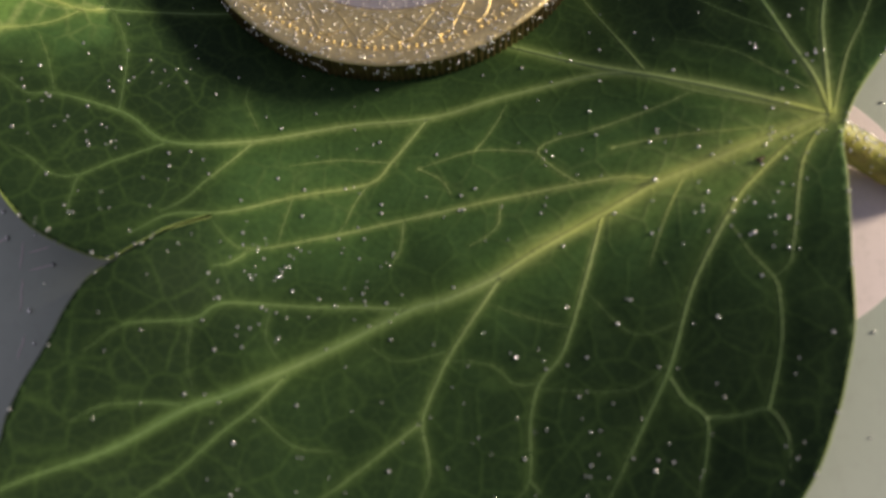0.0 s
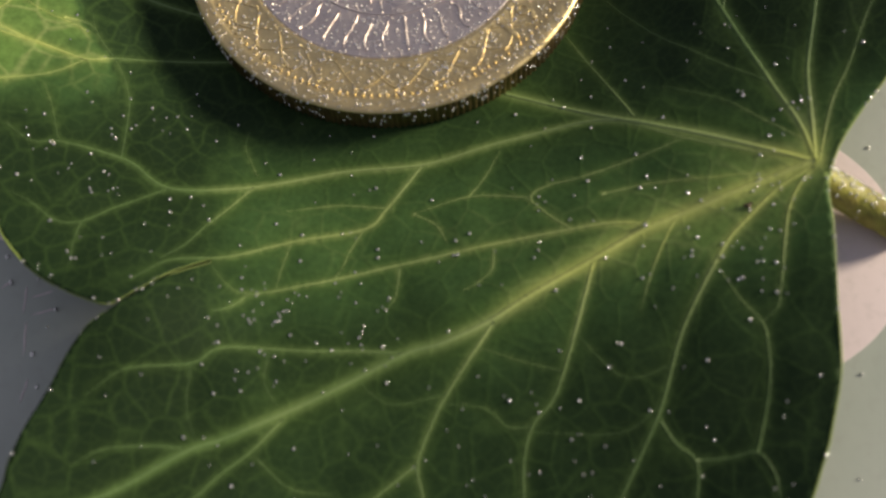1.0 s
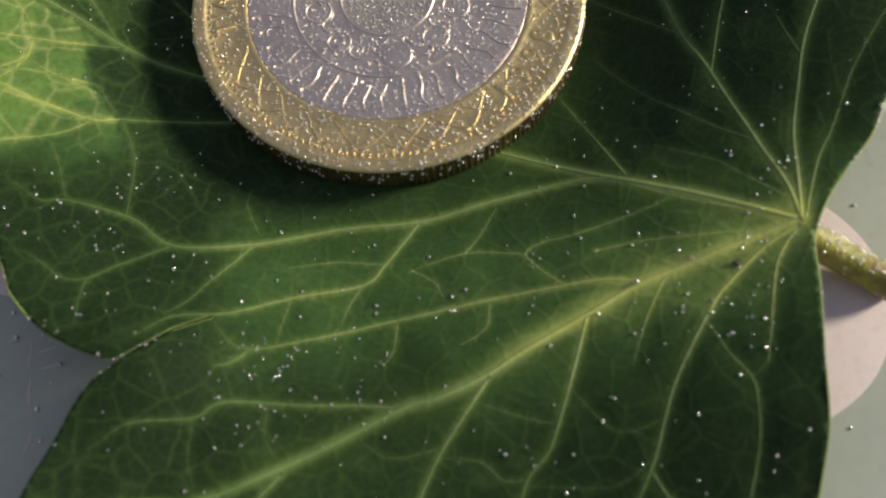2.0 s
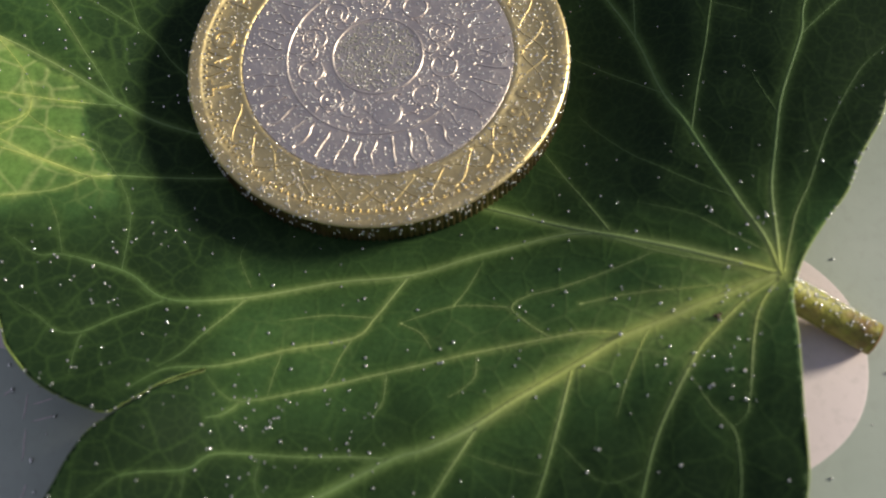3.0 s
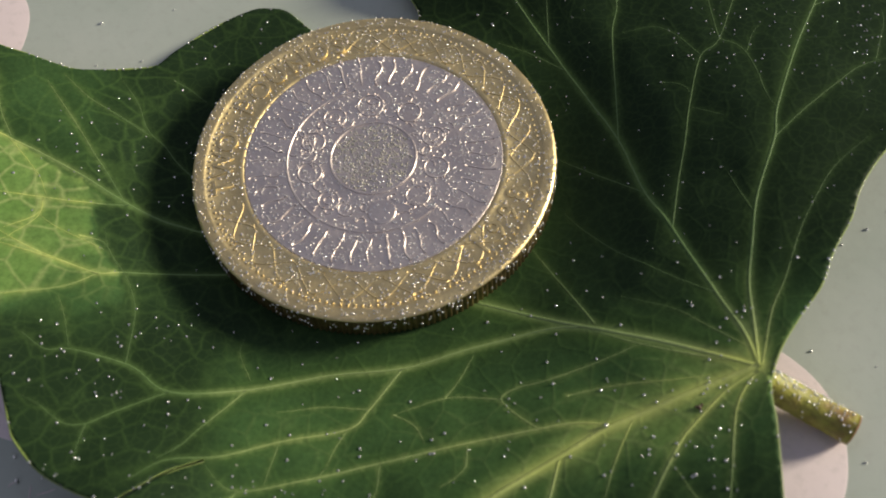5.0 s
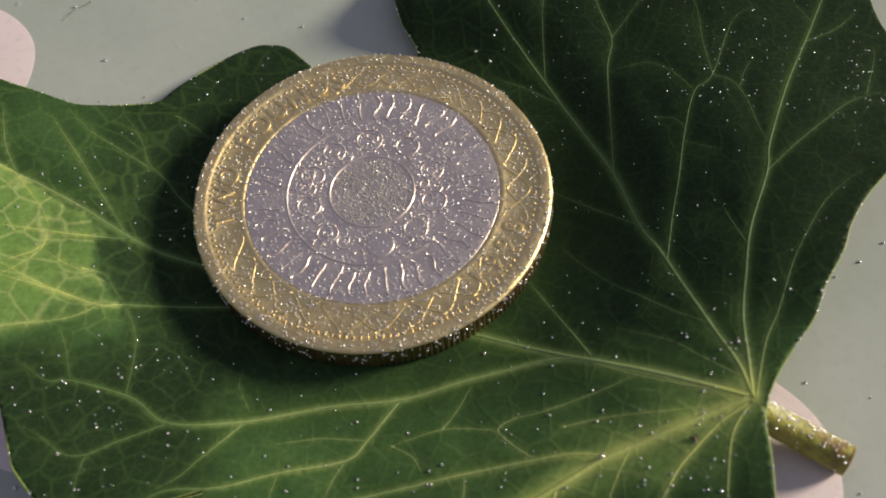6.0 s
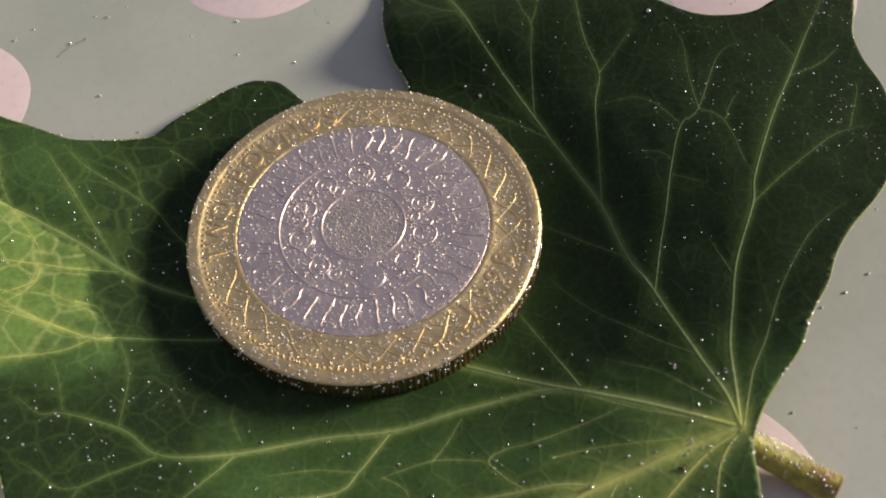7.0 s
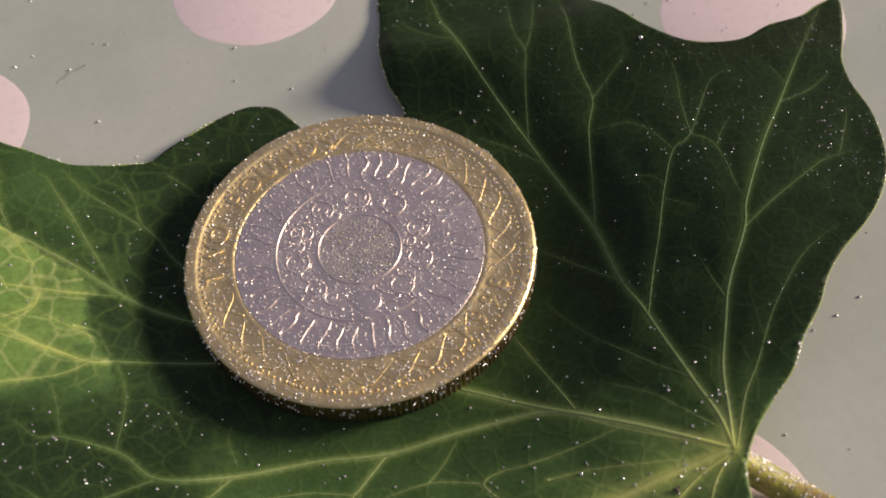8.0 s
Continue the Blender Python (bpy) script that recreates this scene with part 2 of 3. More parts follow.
# ---- the tablecloth ----
def build_cloth():
    cloth = tagged(new("tablecloth"), "pale green oilcloth with large pale pink polka dots", "tablecloth", kind="structure")
    n, half = 60, 400.0
    verts = [(half * (2 * i / n - 1), half * (2 * j / n - 1), 0.0) for j in range(n + 1) for i in range(n + 1)]
    low = [(x, y, -1.2) for x, y, _ in verts]
    faces = [(j * (n + 1) + i, j * (n + 1) + i + 1, (j + 1) * (n + 1) + i + 1, (j + 1) * (n + 1) + i) for j in range(n) for i in range(n)]
    o = len(verts)
    rim = [(0, 0, n, 0), (n, 0, n, n), (n, n, 0, n), (0, n, 0, 0)]
    for a, b, c, d in rim:
        p, q = b * (n + 1) + a, d * (n + 1) + c
        faces.append((p, p + o, q + o, q))
    part("cloth", verts + low, faces, GREEN_CLOTH, cloth)
    disc = None
    rucks = {(-1, 0, 0.5): (1.0, 0.6), (1, 0, 0.0): (1.4, 1.4)}  # where the cloth is pulled a little out of true
    for i in range(-6, 7):
        for j in range(-6, 7):
            for s in (0.0, 0.5):
                x, y = -6.3 + 45.2 * (i + s) - 18.8 * (j + s), 36.5 - 17.0 * (i + s) - 45.8 * (j + s)
                dx, dy = rucks.get((i, j, s), (0.0, 0.0))
                x, y = x + dx, y + dy
                if math.hypot(x, y) > 190:
                    continue
                if disc is None:
                    v = [(0, 0, 0.03)]
                    for r, z in ((8.5, 0.03), (8.65, 0.0)):
                        v += [((r + 0.05 * math.sin(7 * w)) * math.cos(w), (r + 0.05 * math.sin(7 * w)) * math.sin(w), z) for w in np.linspace(0, 2 * math.pi, 96, endpoint=False)]
                    f = [(0, 1 + k, 1 + (k + 1) % 96) for k in range(96)]
                    f += [(1 + k, 97 + k, 97 + (k + 1) % 96, 1 + (k + 1) % 96) for k in range(96)]
                    disc = mesh_of("polka_dot", v, f, PINK_PRINT)
                dot = new("polka_dot", disc)
                dot.parent = cloth
                dot.location = (x * MM, y * MM, 0)


build_cloth()

# ---- the ivy leaf ----
side_lobe = [
    (24.5, -22.5), (26.3, -20.6), (28.5, -18.6), (30.1, -16.3), (32, -14.2), (33.3, -12.2), (35.2, -10.2), (38.1, -7.9),
    (40.3, -5.4), (42, -2.2), (43.1, 2.7), (43.2, 6.8), (43.8, 10), (45.2, 13.3), (46, 16.8), (44, 16.6),
    (42.1, 15.7), (39, 15.3), (36.6, 14.5), (33.9, 14.6), (31, 15.5), (28.6, 17.2), (27.2, 19), (25.8, 22.6),
    (24.2, 30.3), (21.8, 37.5), (18.8, 46.9), (16.1, 52.7), (11.3, 46.7), (7.7, 38.2),
]
notch = [
    (5.5, 31), (5.2, 27.6), (4.6, 23.3), (4.6, 19.9), (4.9, 17.8), (5.8, 15.3), (4.2, 13.6), (0.5, 12.6),
    (-2.4, 14.4), (-3.9, 16.3), (-5.6, 18.6), (-7.1, 19.2), (-8.7, 19.2), (-12.1, 17.6), (-15.3, 15.2), (-16.8, 13.8),
    (-18.2, 13.5), (-21, 13.4), (-23.2, 13.5), (-25.2, 14.3), (-26.8, 15.1), (-29.1, 16.1), (-31.8, 17.6), (-34.9, 18.3),
    (-37.6, 16), (-39.4, 11.1),
]
left_lobe = [
    (-36.9, 4.7), (-33.1, -1.8), (-30, -7.9), (-27.9, -13), (-26.7, -18), (-26.3, -19.3), (-24.9, -21.4), (-23.1, -23),
    (-21.2, -24.2), (-20, -24.7), (-19, -24.2), (-18, -23.6), (-17, -22.9), (-15.7, -22.3), (-14.4, -21.9), (-14.4, -22.13),
    (-15.85, -22.6), (-17.1, -23.2), (-18.15, -23.9), (-19.15, -24.55), (-20.2, -25.15), (-21.3, -25.9),
]
front_lobe = [
    (-22.4, -27.2), (-23.2, -28.6), (-24, -30), (-24.9, -31.5), (-25.7, -33.3), (-26.1, -34.8), (-27.1, -36.2), (-29, -37.7),
    (-30.6, -39.2), (-24.9, -41.5), (-18.4, -44), (-9.8, -46.2), (-0.6, -48.8), (7, -50), (12, -48.7), (14.9, -45.9),
    (16.3, -44.2), (17.2, -43.1), (17.9, -42), (18.6, -40.7), (19.2, -39.6), (19.8, -38.2), (20.4, -36.8), (20.9, -35.3),
    (21.3, -33.4), (21.6, -31.9), (22, -30.2), (22.4, -28.6), (22.8, -26.8), (23.2, -24.7),
]
outline = side_lobe + notch + left_lobe + front_lobe
edge = spline(outline, 0.45, closed=True)
veins = []


def vein(first, last, *points):
    """A vein of the leaf that narrows from one width to the other."""
    line = spline(points, 0.35)
    u = np.linspace(0, 1, len(line))
    veins.append((line, (first + (last - first) * u) * (1 - 0.6 * np.clip((u - 0.8) / 0.2, 0, 1))))


vein(1.15, 0.4, (23, -23.1), (18, -23.9), (15.3, -24.4), (12.5, -24.9), (9.6, -25.9), (4.8, -27.6), (2.2, -28.7), (-1, -29.6), (-3.4, -29.9), (-9, -31.8), (-14.3, -33.4), (-16.5, -33.9), (-20.7, -35.7), (-25, -36.8), (-28.7, -38.1))
vein(0.8, 0.3, (23, -23.2), (18.2, -20), (12.9, -17), (7.3, -13.5), (-3, -8.6), (-14.2, -2.7), (-17.2, -1.2), (-19.9, 0.5), (-22.9, 2.9), (-25.9, 5.1), (-28.2, 6.6), (-33.6, 10.4))
vein(0.25, 0.16, (22.2, -22.7), (20.5, -21.8), (18.8, -20.9), (15.8, -19.2), (12.9, -17.2))
vein(0.5, 0.3, (12.6, -16.9), (10.2, -16.3), (5.1, -16.4), (-0.3, -17), (-5.7, -16.6), (-11.5, -16.8), (-16.7, -16.4), (-19.3, -14.1), (-23.2, -12.5), (-24.8, -12.4), (-26.3, -11))
vein(0.22, 0.14, (-16.7, -16.4), (-20, -17.5), (-22, -18.4), (-23.5, -18.2), (-24.8, -16.9), (-26, -16))
vein(0.18, 0.12, (-22, -18.4), (-22.4, -19.8), (-22.6, -21.6))
vein(0.25, 0.16, (-11.5, -16.8), (-13, -18.1), (-14.8, -19.6), (-15.8, -20.6), (-17.3, -21.6))
vein(0.34, 0.2, (-0.3, -17), (-3.1, -19.8), (-4.7, -21), (-9.4, -21.2), (-13.5, -21.8), (-16.7, -21.8), (-18.8, -23.1))
vein(0.16, 0.1, (-4.7, -21), (-5.8, -22.4), (-6.4, -23.5))
vein(0.36, 0.2, (12.6, -24.6), (10.7, -24), (8.2, -23.8), (3.1, -23.7), (-2.6, -23.9), (-8.3, -24.3), (-12.3, -24.5), (-13.6, -23.6), (-14.3, -22.4))
vein(0.25, 0.14, (-12.3, -24.5), (-13.3, -25.3), (-14.4, -25.5))
vein(0.18, 0.1, (-2.8, -24), (-3.3, -25.9), (-4, -26.8))
vein(0.16, 0.1, (3.2, -23.9), (2.9, -25.3), (2, -26), (0.9, -26.4))
vein(0.12, 0.08, (-9.4, -21.2), (-10.2, -23.1), (-10.7, -24.5))
vein(0.12, 0.08, (-6.4, -23.5), (-7.3, -24.5))
vein(0.12, 0.08, (5.9, -32.7), (3.4, -31.5), (1.3, -30.3))
vein(0.12, 0.08, (-1.1, -32.7), (-4.5, -32.8), (-6.3, -31.1))
vein(0.12, 0.08, (12, -33.6), (9.2, -33.7), (7, -30.5))
vein(0.12, 0.08, (11, -35.7), (8.3, -36.8), (3.3, -35.8))
vein(0.12, 0.08, (-0.3, -33.5), (-1.6, -33.3))
vein(0.12, 0.08, (-11.3, -28.3), (-11.8, -30.3), (-11, -32.2))
vein(0.12, 0.08, (-15.8, -28.7), (-16.3, -31.2), (-15.9, -33.5))
vein(0.2, 0.14, (8.2, -23.8), (7, -22.5), (6.1, -21), (7.4, -20.4), (9.4, -20.4), (13.6, -19.9), (15.8, -19.5), (16.8, -19.6))
vein(0.18, 0.1, (6.1, -21), (4, -20.3), (2.3, -20), (0.4, -20.2), (-1.4, -20.5))
vein(0.15, 0.1, (2.3, -20), (3.6, -18.7), (5, -16.8))
vein(0.15, 0.1, (-1.4, -20.5), (-0.1, -21.6), (0.4, -23))
vein(0.34, 0.2, (-3.4, -29.8), (-6.1, -29.2), (-8.7, -28.8), (-13.8, -27.9), (-15.8, -28.7), (-19.4, -28.7), (-21.6, -29.9))
vein(0.4, 0.22, (2.4, -28.8), (0.5, -30.9), (-1.1, -32.7), (-2.2, -34.2), (-3.5, -36.5), (-3.5, -38.2), (-3.6, -39.5), (-4.4, -40.9))
vein(0.34, 0.2, (-3.5, -36.5), (-5.5, -37.6), (-7.3, -38.6), (-9.8, -39.9))
vein(0.36, 0.2, (9.1, -26.1), (8.3, -27.8), (7.2, -30.1), (5.9, -32.7), (4.9, -34.3), (3.5, -35.5), (2.6, -37.6), (2, -40.7), (0.6, -42))
vein(0.18, 0.1, (3.5, -35.5), (2.1, -35.3), (1.1, -34.1), (-0.3, -33.5))
vein(0.18, 0.1, (2, -40.7), (2.6, -41.7))
vein(0.42, 0.25, (22.8, -23.4), (20.5, -24.3), (18.1, -25.9), (16.5, -27.3), (13.2, -31.5), (11, -35.7), (9.3, -38.2), (6.7, -41.8), (5.4, -43.7))
vein(0.3, 0.18, (10.7, -36.5), (11.3, -38), (12.2, -39.1), (11.9, -40.9), (11, -43.2))
vein(0.24, 0.16, (12.2, -39.1), (14, -39.3), (15.5, -39.3), (16.2, -40.8), (16, -42.6))
vein(0.26, 0.16, (15.5, -39.3), (16.9, -36), (17.4, -33.5), (17.4, -32.2), (16.6, -30.6), (16, -28.7))
vein(0.3, 0.16, (22.8, -23.5), (21.5, -24.6), (20.5, -26.2), (18.9, -30.5), (18.4, -31.6), (17.4, -32.2))
vein(0.34, 0.2, (-10.9, -32.7), (-12.8, -34.3), (-14.8, -35.5), (-17.1, -37.2), (-19.8, -38.7))
vein(0.25, 0.14, (-16.5, -33.7), (-18.6, -33.3), (-20.9, -33.2), (-22.6, -33.9))
vein(0.18, 0.1, (14.4, -24.6), (13.4, -25.9), (12.4, -27.4), (11.5, -29), (11, -30))
vein(0.14, 0.1, (-12.6, -34.9), (-10.9, -36.8), (-8.4, -37.5))
vein(0.58, 0.26, (23, -23.2), (22.8, -20.3), (21.9, -16.8), (20.4, -10.5), (19.6, -7.5), (19, -1.2), (16.8, 6.6), (14.8, 12.6), (11.7, 19.8), (10.6, 29.3), (9.6, 35.1))
vein(0.2, 0.12, (19.6, -7.5), (18, -5.3), (16.2, -3.2), (14.3, -1.4))
vein(0.26, 0.14, (20.6, -11.1), (21.9, -7.7), (23.1, -4.9), (24.7, -0.8), (26.7, 3.3), (28.6, 4.7), (32.2, 10.6), (34.5, 11.8))
vein(0.18, 0.1, (28.6, 4.7), (29.1, 8.8), (29.8, 12.4), (29.5, 14.2))
vein(0.2, 0.12, (28.6, 4.7), (29.8, 3.1), (30.1, 0.5), (30, -1.7), (30.2, -3.7))
vein(0.28, 0.16, (19, -2.1), (19.7, 1.5), (21, 8.4), (22.2, 11.9), (21.6, 15.4), (21.7, 19.1), (22.7, 27.4))
vein(0.2, 0.12, (22.2, 11.9), (24.3, 13.8), (26.2, 15.4))
vein(0.2, 0.12, (16, 9.7), (16.8, 14.9), (17.3, 17.3), (16.8, 20.3), (17.9, 28.8))
vein(0.16, 0.1, (17.3, 17.3), (18.4, 19.8), (20.5, 28.1))
vein(0.2, 0.12, (16.8, 6.6), (14.2, 9.4), (12, 11.1))
vein(0.18, 0.1, (11.5, 20.3), (9.4, 22.3), (7.2, 26.7))
vein(0.48, 0.24, (23, -23), (23.6, -20.1), (24.2, -17.1), (25.3, -14.1), (26.7, -10.6), (29.3, -6.2), (30.3, -3.7), (33.6, 1.8), (36.7, 6.2), (40.5, 11.7), (44.1, 16.4))
vein(0.16, 0.1, (26.1, -11.8), (25.7, -9.7), (25.4, -8))
vein(0.24, 0.12, (29.3, -6.2), (32.2, -4.3), (35.1, -2.6), (37.5, -1.3), (40.4, -0.9))
vein(0.18, 0.1, (36.7, 6.2), (39.5, 7), (42, 8.7))
vein(0.16, 0.1, (38.1, 8.6), (37.8, 11.3))
vein(0.22, 0.12, (23.2, -23.1), (24.9, -19.6), (26.5, -17.4), (28.5, -14.2), (30.1, -12.2), (32.4, -9.8), (35.7, -7.8))
vein(0.14, 0.1, (23, -21.9), (20.7, -19.3), (18.9, -17.4), (15.8, -15.4))
vein(0.16, 0.1, (22, -17.2), (19.6, -15), (17, -12.2), (14.9, -8.7), (13.8, -6.6))
vein(0.28, 0.16, (13.6, -17), (12.7, -14.3), (11.8, -11.7), (10.6, -8.8))
vein(0.24, 0.14, (-19.8, 0.5), (-20.9, 3), (-21.7, 4.6), (-23, 7.5), (-25.4, 12.4))
vein(0.2, 0.12, (-13.8, 1.5), (-15.8, 4.2), (-16.6, 5.7), (-17.9, 7.4), (-18.5, 9.9), (-19.8, 12.6))
vein(0.14, 0.1, (-17.9, 7.1), (-20, 8.7), (-22.2, 10.5), (-24.1, 13))
vein(0.24, 0.14, (-19.5, 0.1), (-21.3, 0.1), (-23.3, 0.3), (-25.3, 0.7), (-28.5, 1.3))
vein(0.16, 0.1, (-25.3, 0.7), (-25.6, -0.9), (-27.1, -2.4), (-28.5, -3.4))
vein(0.3, 0.16, (-12.1, -6.9), (-16, -6.3), (-19.8, -6.1), (-21.5, -6.2), (-23.5, -5.3), (-25.8, -4.3), (-28.5, -3.2))
vein(0.2, 0.12, (-21.5, -6.2), (-23.4, -7.1), (-25.3, -7.5), (-28.2, -7.8))
vein(0.2, 0.1, (-19.6, -13.9), (-19.2, -11.7), (-19, -9.2), (-19.6, -6.6), (-20.8, -4.1), (-21.1, -2))
vein(0.14, 0.1, (-23.3, -12.3), (-23.6, -10), (-24.1, -8))
vein(0.14, 0.1, (-28, 6.6), (-25.8, 2.9), (-25.1, 0.7))
vein(0.12, 0.08, (-21.1, -4.1), (-22.7, -3.1), (-24.4, -2), (-25.6, -0.9))
vein(0.12, 0.08, (-11.2, -16), (-11.8, -13.7), (-11.3, -12.4))
vein(0.18, 0.1, (10.5, -21.9), (12.6, -21.9), (14.6, -22.1), (17.3, -22.6), (20.3, -23))
vein(0.14, 0.1, (-2.8, -19.9), (-3.3, -19.7), (-6.2, -19), (-9.5, -18.9))
vein(0.16, 0.1, (26.7, 3.5), (25.7, 6.3), (24.3, 8), (21.8, 8.2))
vein(0.14, 0.1, (30.1, 2.6), (31, 4.2), (32, 5.3))
vein(0.14, 0.1, (26.5, -3.1), (25.6, -2.3), (24.6, -1.5))
vein(0.14, 0.1, (38.9, -0.8), (40.9, 2.7), (41.4, 4.2))
vein(0.14, 0.1, (23.3, 1.8), (24.3, 1.2), (24.8, 0.5), (24.9, -0.6))
vein(0.2, 0.14, (-25.4, 0.6), (-25.7, -0.8), (-27.9, -2))
vein(0.22, 0.14, (-21.7, -6.2), (-24, -5), (-26.2, -3.8), (-28.3, -2.2))
vein(0.18, 0.12, (-22.8, -2.8), (-21.2, -3.4), (-20.6, -4.6), (-20.1, -5.8))
vein(0.2, 0.12, (-27.8, 6.6), (-28.6, 9), (-28.9, 11.4), (-29, 13.5))
vein(0.16, 0.1, (-17.7, 6.8), (-20.1, 8.7), (-22.4, 10.6))
vein(0.16, 0.1, (-15.6, 12.2), (-14.3, 11.2), (-13.1, 9.9))


def inside(px, py, poly):
    hit = np.zeros(len(px), bool)
    x0, y0 = poly[:, 0], poly[:, 1]
    x1, y1 = np.roll(x0, -1), np.roll(y0, -1)
    for a, b, c, d in zip(x0, y0, x1, y1):
        if b != d:
            hit ^= ((b > py) != (d > py)) & (px < (c - a) * (py - b) / (d - b) + a)
    return hit


def nearest(px, py, line, width=None):
    """The distance of each place from a line of points and, if asked, the line's width there."""
    out, wide = np.full(len(px), 99.0), np.zeros(len(px))
    (x0, y0), (x1, y1) = line.min(0) - 6, line.max(0) + 6
    near = np.flatnonzero((px > x0) & (px < x1) & (py > y0) & (py < y1))
    for a in range(0, len(near), 4000):
        s = near[a:a + 4000]
        d = (px[s, None] - line[None, :, 0]) ** 2 + (py[s, None] - line[None, :, 1]) ** 2
        k = d.argmin(1)
        out[s] = np.sqrt(d[np.arange(len(s)), k])
        if width is not None:
            wide[s] = width[k]
    return out if width is None else (out, wide)


def rib_of(px, py):
    """1 on a vein, falling off beside it, more slowly by the broad ones; and the distance to the next vein."""
    rib, gap, core = np.zeros(len(px)), np.full(len(px), 99.0), np.zeros(len(px))
    for line, width in veins:
        d, w = nearest(px, py, line, width)
        core = np.maximum(core, np.minimum(1.0, 0.02 + 2.0 * w) * np.exp(-(d / (0.10 + 0.36 * w)) ** 2))
        rib = np.maximum(rib, np.minimum(1.0, 0.22 + 1.25 * w) * np.exp(-d / (0.4 + 0.75 * w)))
        gap = np.minimum(gap, d)
    return rib, gap, core


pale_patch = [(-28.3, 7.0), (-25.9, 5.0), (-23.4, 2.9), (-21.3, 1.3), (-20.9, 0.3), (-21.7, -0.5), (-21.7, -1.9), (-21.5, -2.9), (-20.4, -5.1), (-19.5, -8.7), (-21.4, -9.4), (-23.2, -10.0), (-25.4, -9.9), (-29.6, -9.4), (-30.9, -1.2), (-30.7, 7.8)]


def tone_of(px, py):
    """How pale the leaf's green is by place: darker lobes, a mid-green band and a pale variegated patch."""
    wob = np.array([noise.noise((x * 0.22, y * 0.22, 6.0)) for x, y in zip(px, py)])
    fine = np.array([noise.noise((x * 0.9, y * 0.9, 2.0)) for x, y in zip(px, py)])
    tone = 0.17 + 0.08 * wob
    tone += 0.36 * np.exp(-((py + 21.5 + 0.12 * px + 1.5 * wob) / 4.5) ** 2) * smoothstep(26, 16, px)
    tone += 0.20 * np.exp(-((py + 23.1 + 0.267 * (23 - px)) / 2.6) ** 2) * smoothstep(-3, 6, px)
    # the side lobe's shade, turned from the lamp, is put into its green
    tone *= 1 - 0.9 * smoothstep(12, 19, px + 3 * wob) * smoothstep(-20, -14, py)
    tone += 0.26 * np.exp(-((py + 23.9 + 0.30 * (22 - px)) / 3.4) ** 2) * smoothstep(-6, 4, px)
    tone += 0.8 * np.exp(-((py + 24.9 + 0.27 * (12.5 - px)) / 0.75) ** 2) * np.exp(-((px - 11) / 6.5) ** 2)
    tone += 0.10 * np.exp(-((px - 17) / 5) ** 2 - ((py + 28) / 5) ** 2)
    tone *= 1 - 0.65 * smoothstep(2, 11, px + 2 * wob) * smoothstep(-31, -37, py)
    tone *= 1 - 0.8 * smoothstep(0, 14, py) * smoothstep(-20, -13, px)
    tone += 0.16 * smoothstep(2, 6, py) * smoothstep(-16, -21, px) * (1 + wob)
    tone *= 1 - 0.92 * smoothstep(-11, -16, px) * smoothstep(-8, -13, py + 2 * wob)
    tone *= 1 - 0.35 * smoothstep(-25, -30, py + 2 * wob)
    tone += 0.10 * np.exp(-((px - 22) ** 2 + (py + 23.5) ** 2) / 36) + 0.35 * np.exp(-((px - 22.4) ** 2 + (py + 23.2) ** 2) / 1.6)
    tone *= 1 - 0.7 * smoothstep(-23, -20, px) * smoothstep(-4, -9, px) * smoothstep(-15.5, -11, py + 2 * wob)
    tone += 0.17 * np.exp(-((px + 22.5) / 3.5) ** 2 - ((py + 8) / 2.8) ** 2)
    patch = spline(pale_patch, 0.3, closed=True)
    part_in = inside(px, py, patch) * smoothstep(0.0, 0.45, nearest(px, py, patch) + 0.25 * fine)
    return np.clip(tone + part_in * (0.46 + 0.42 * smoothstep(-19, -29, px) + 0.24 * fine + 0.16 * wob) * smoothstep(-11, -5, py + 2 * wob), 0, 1)


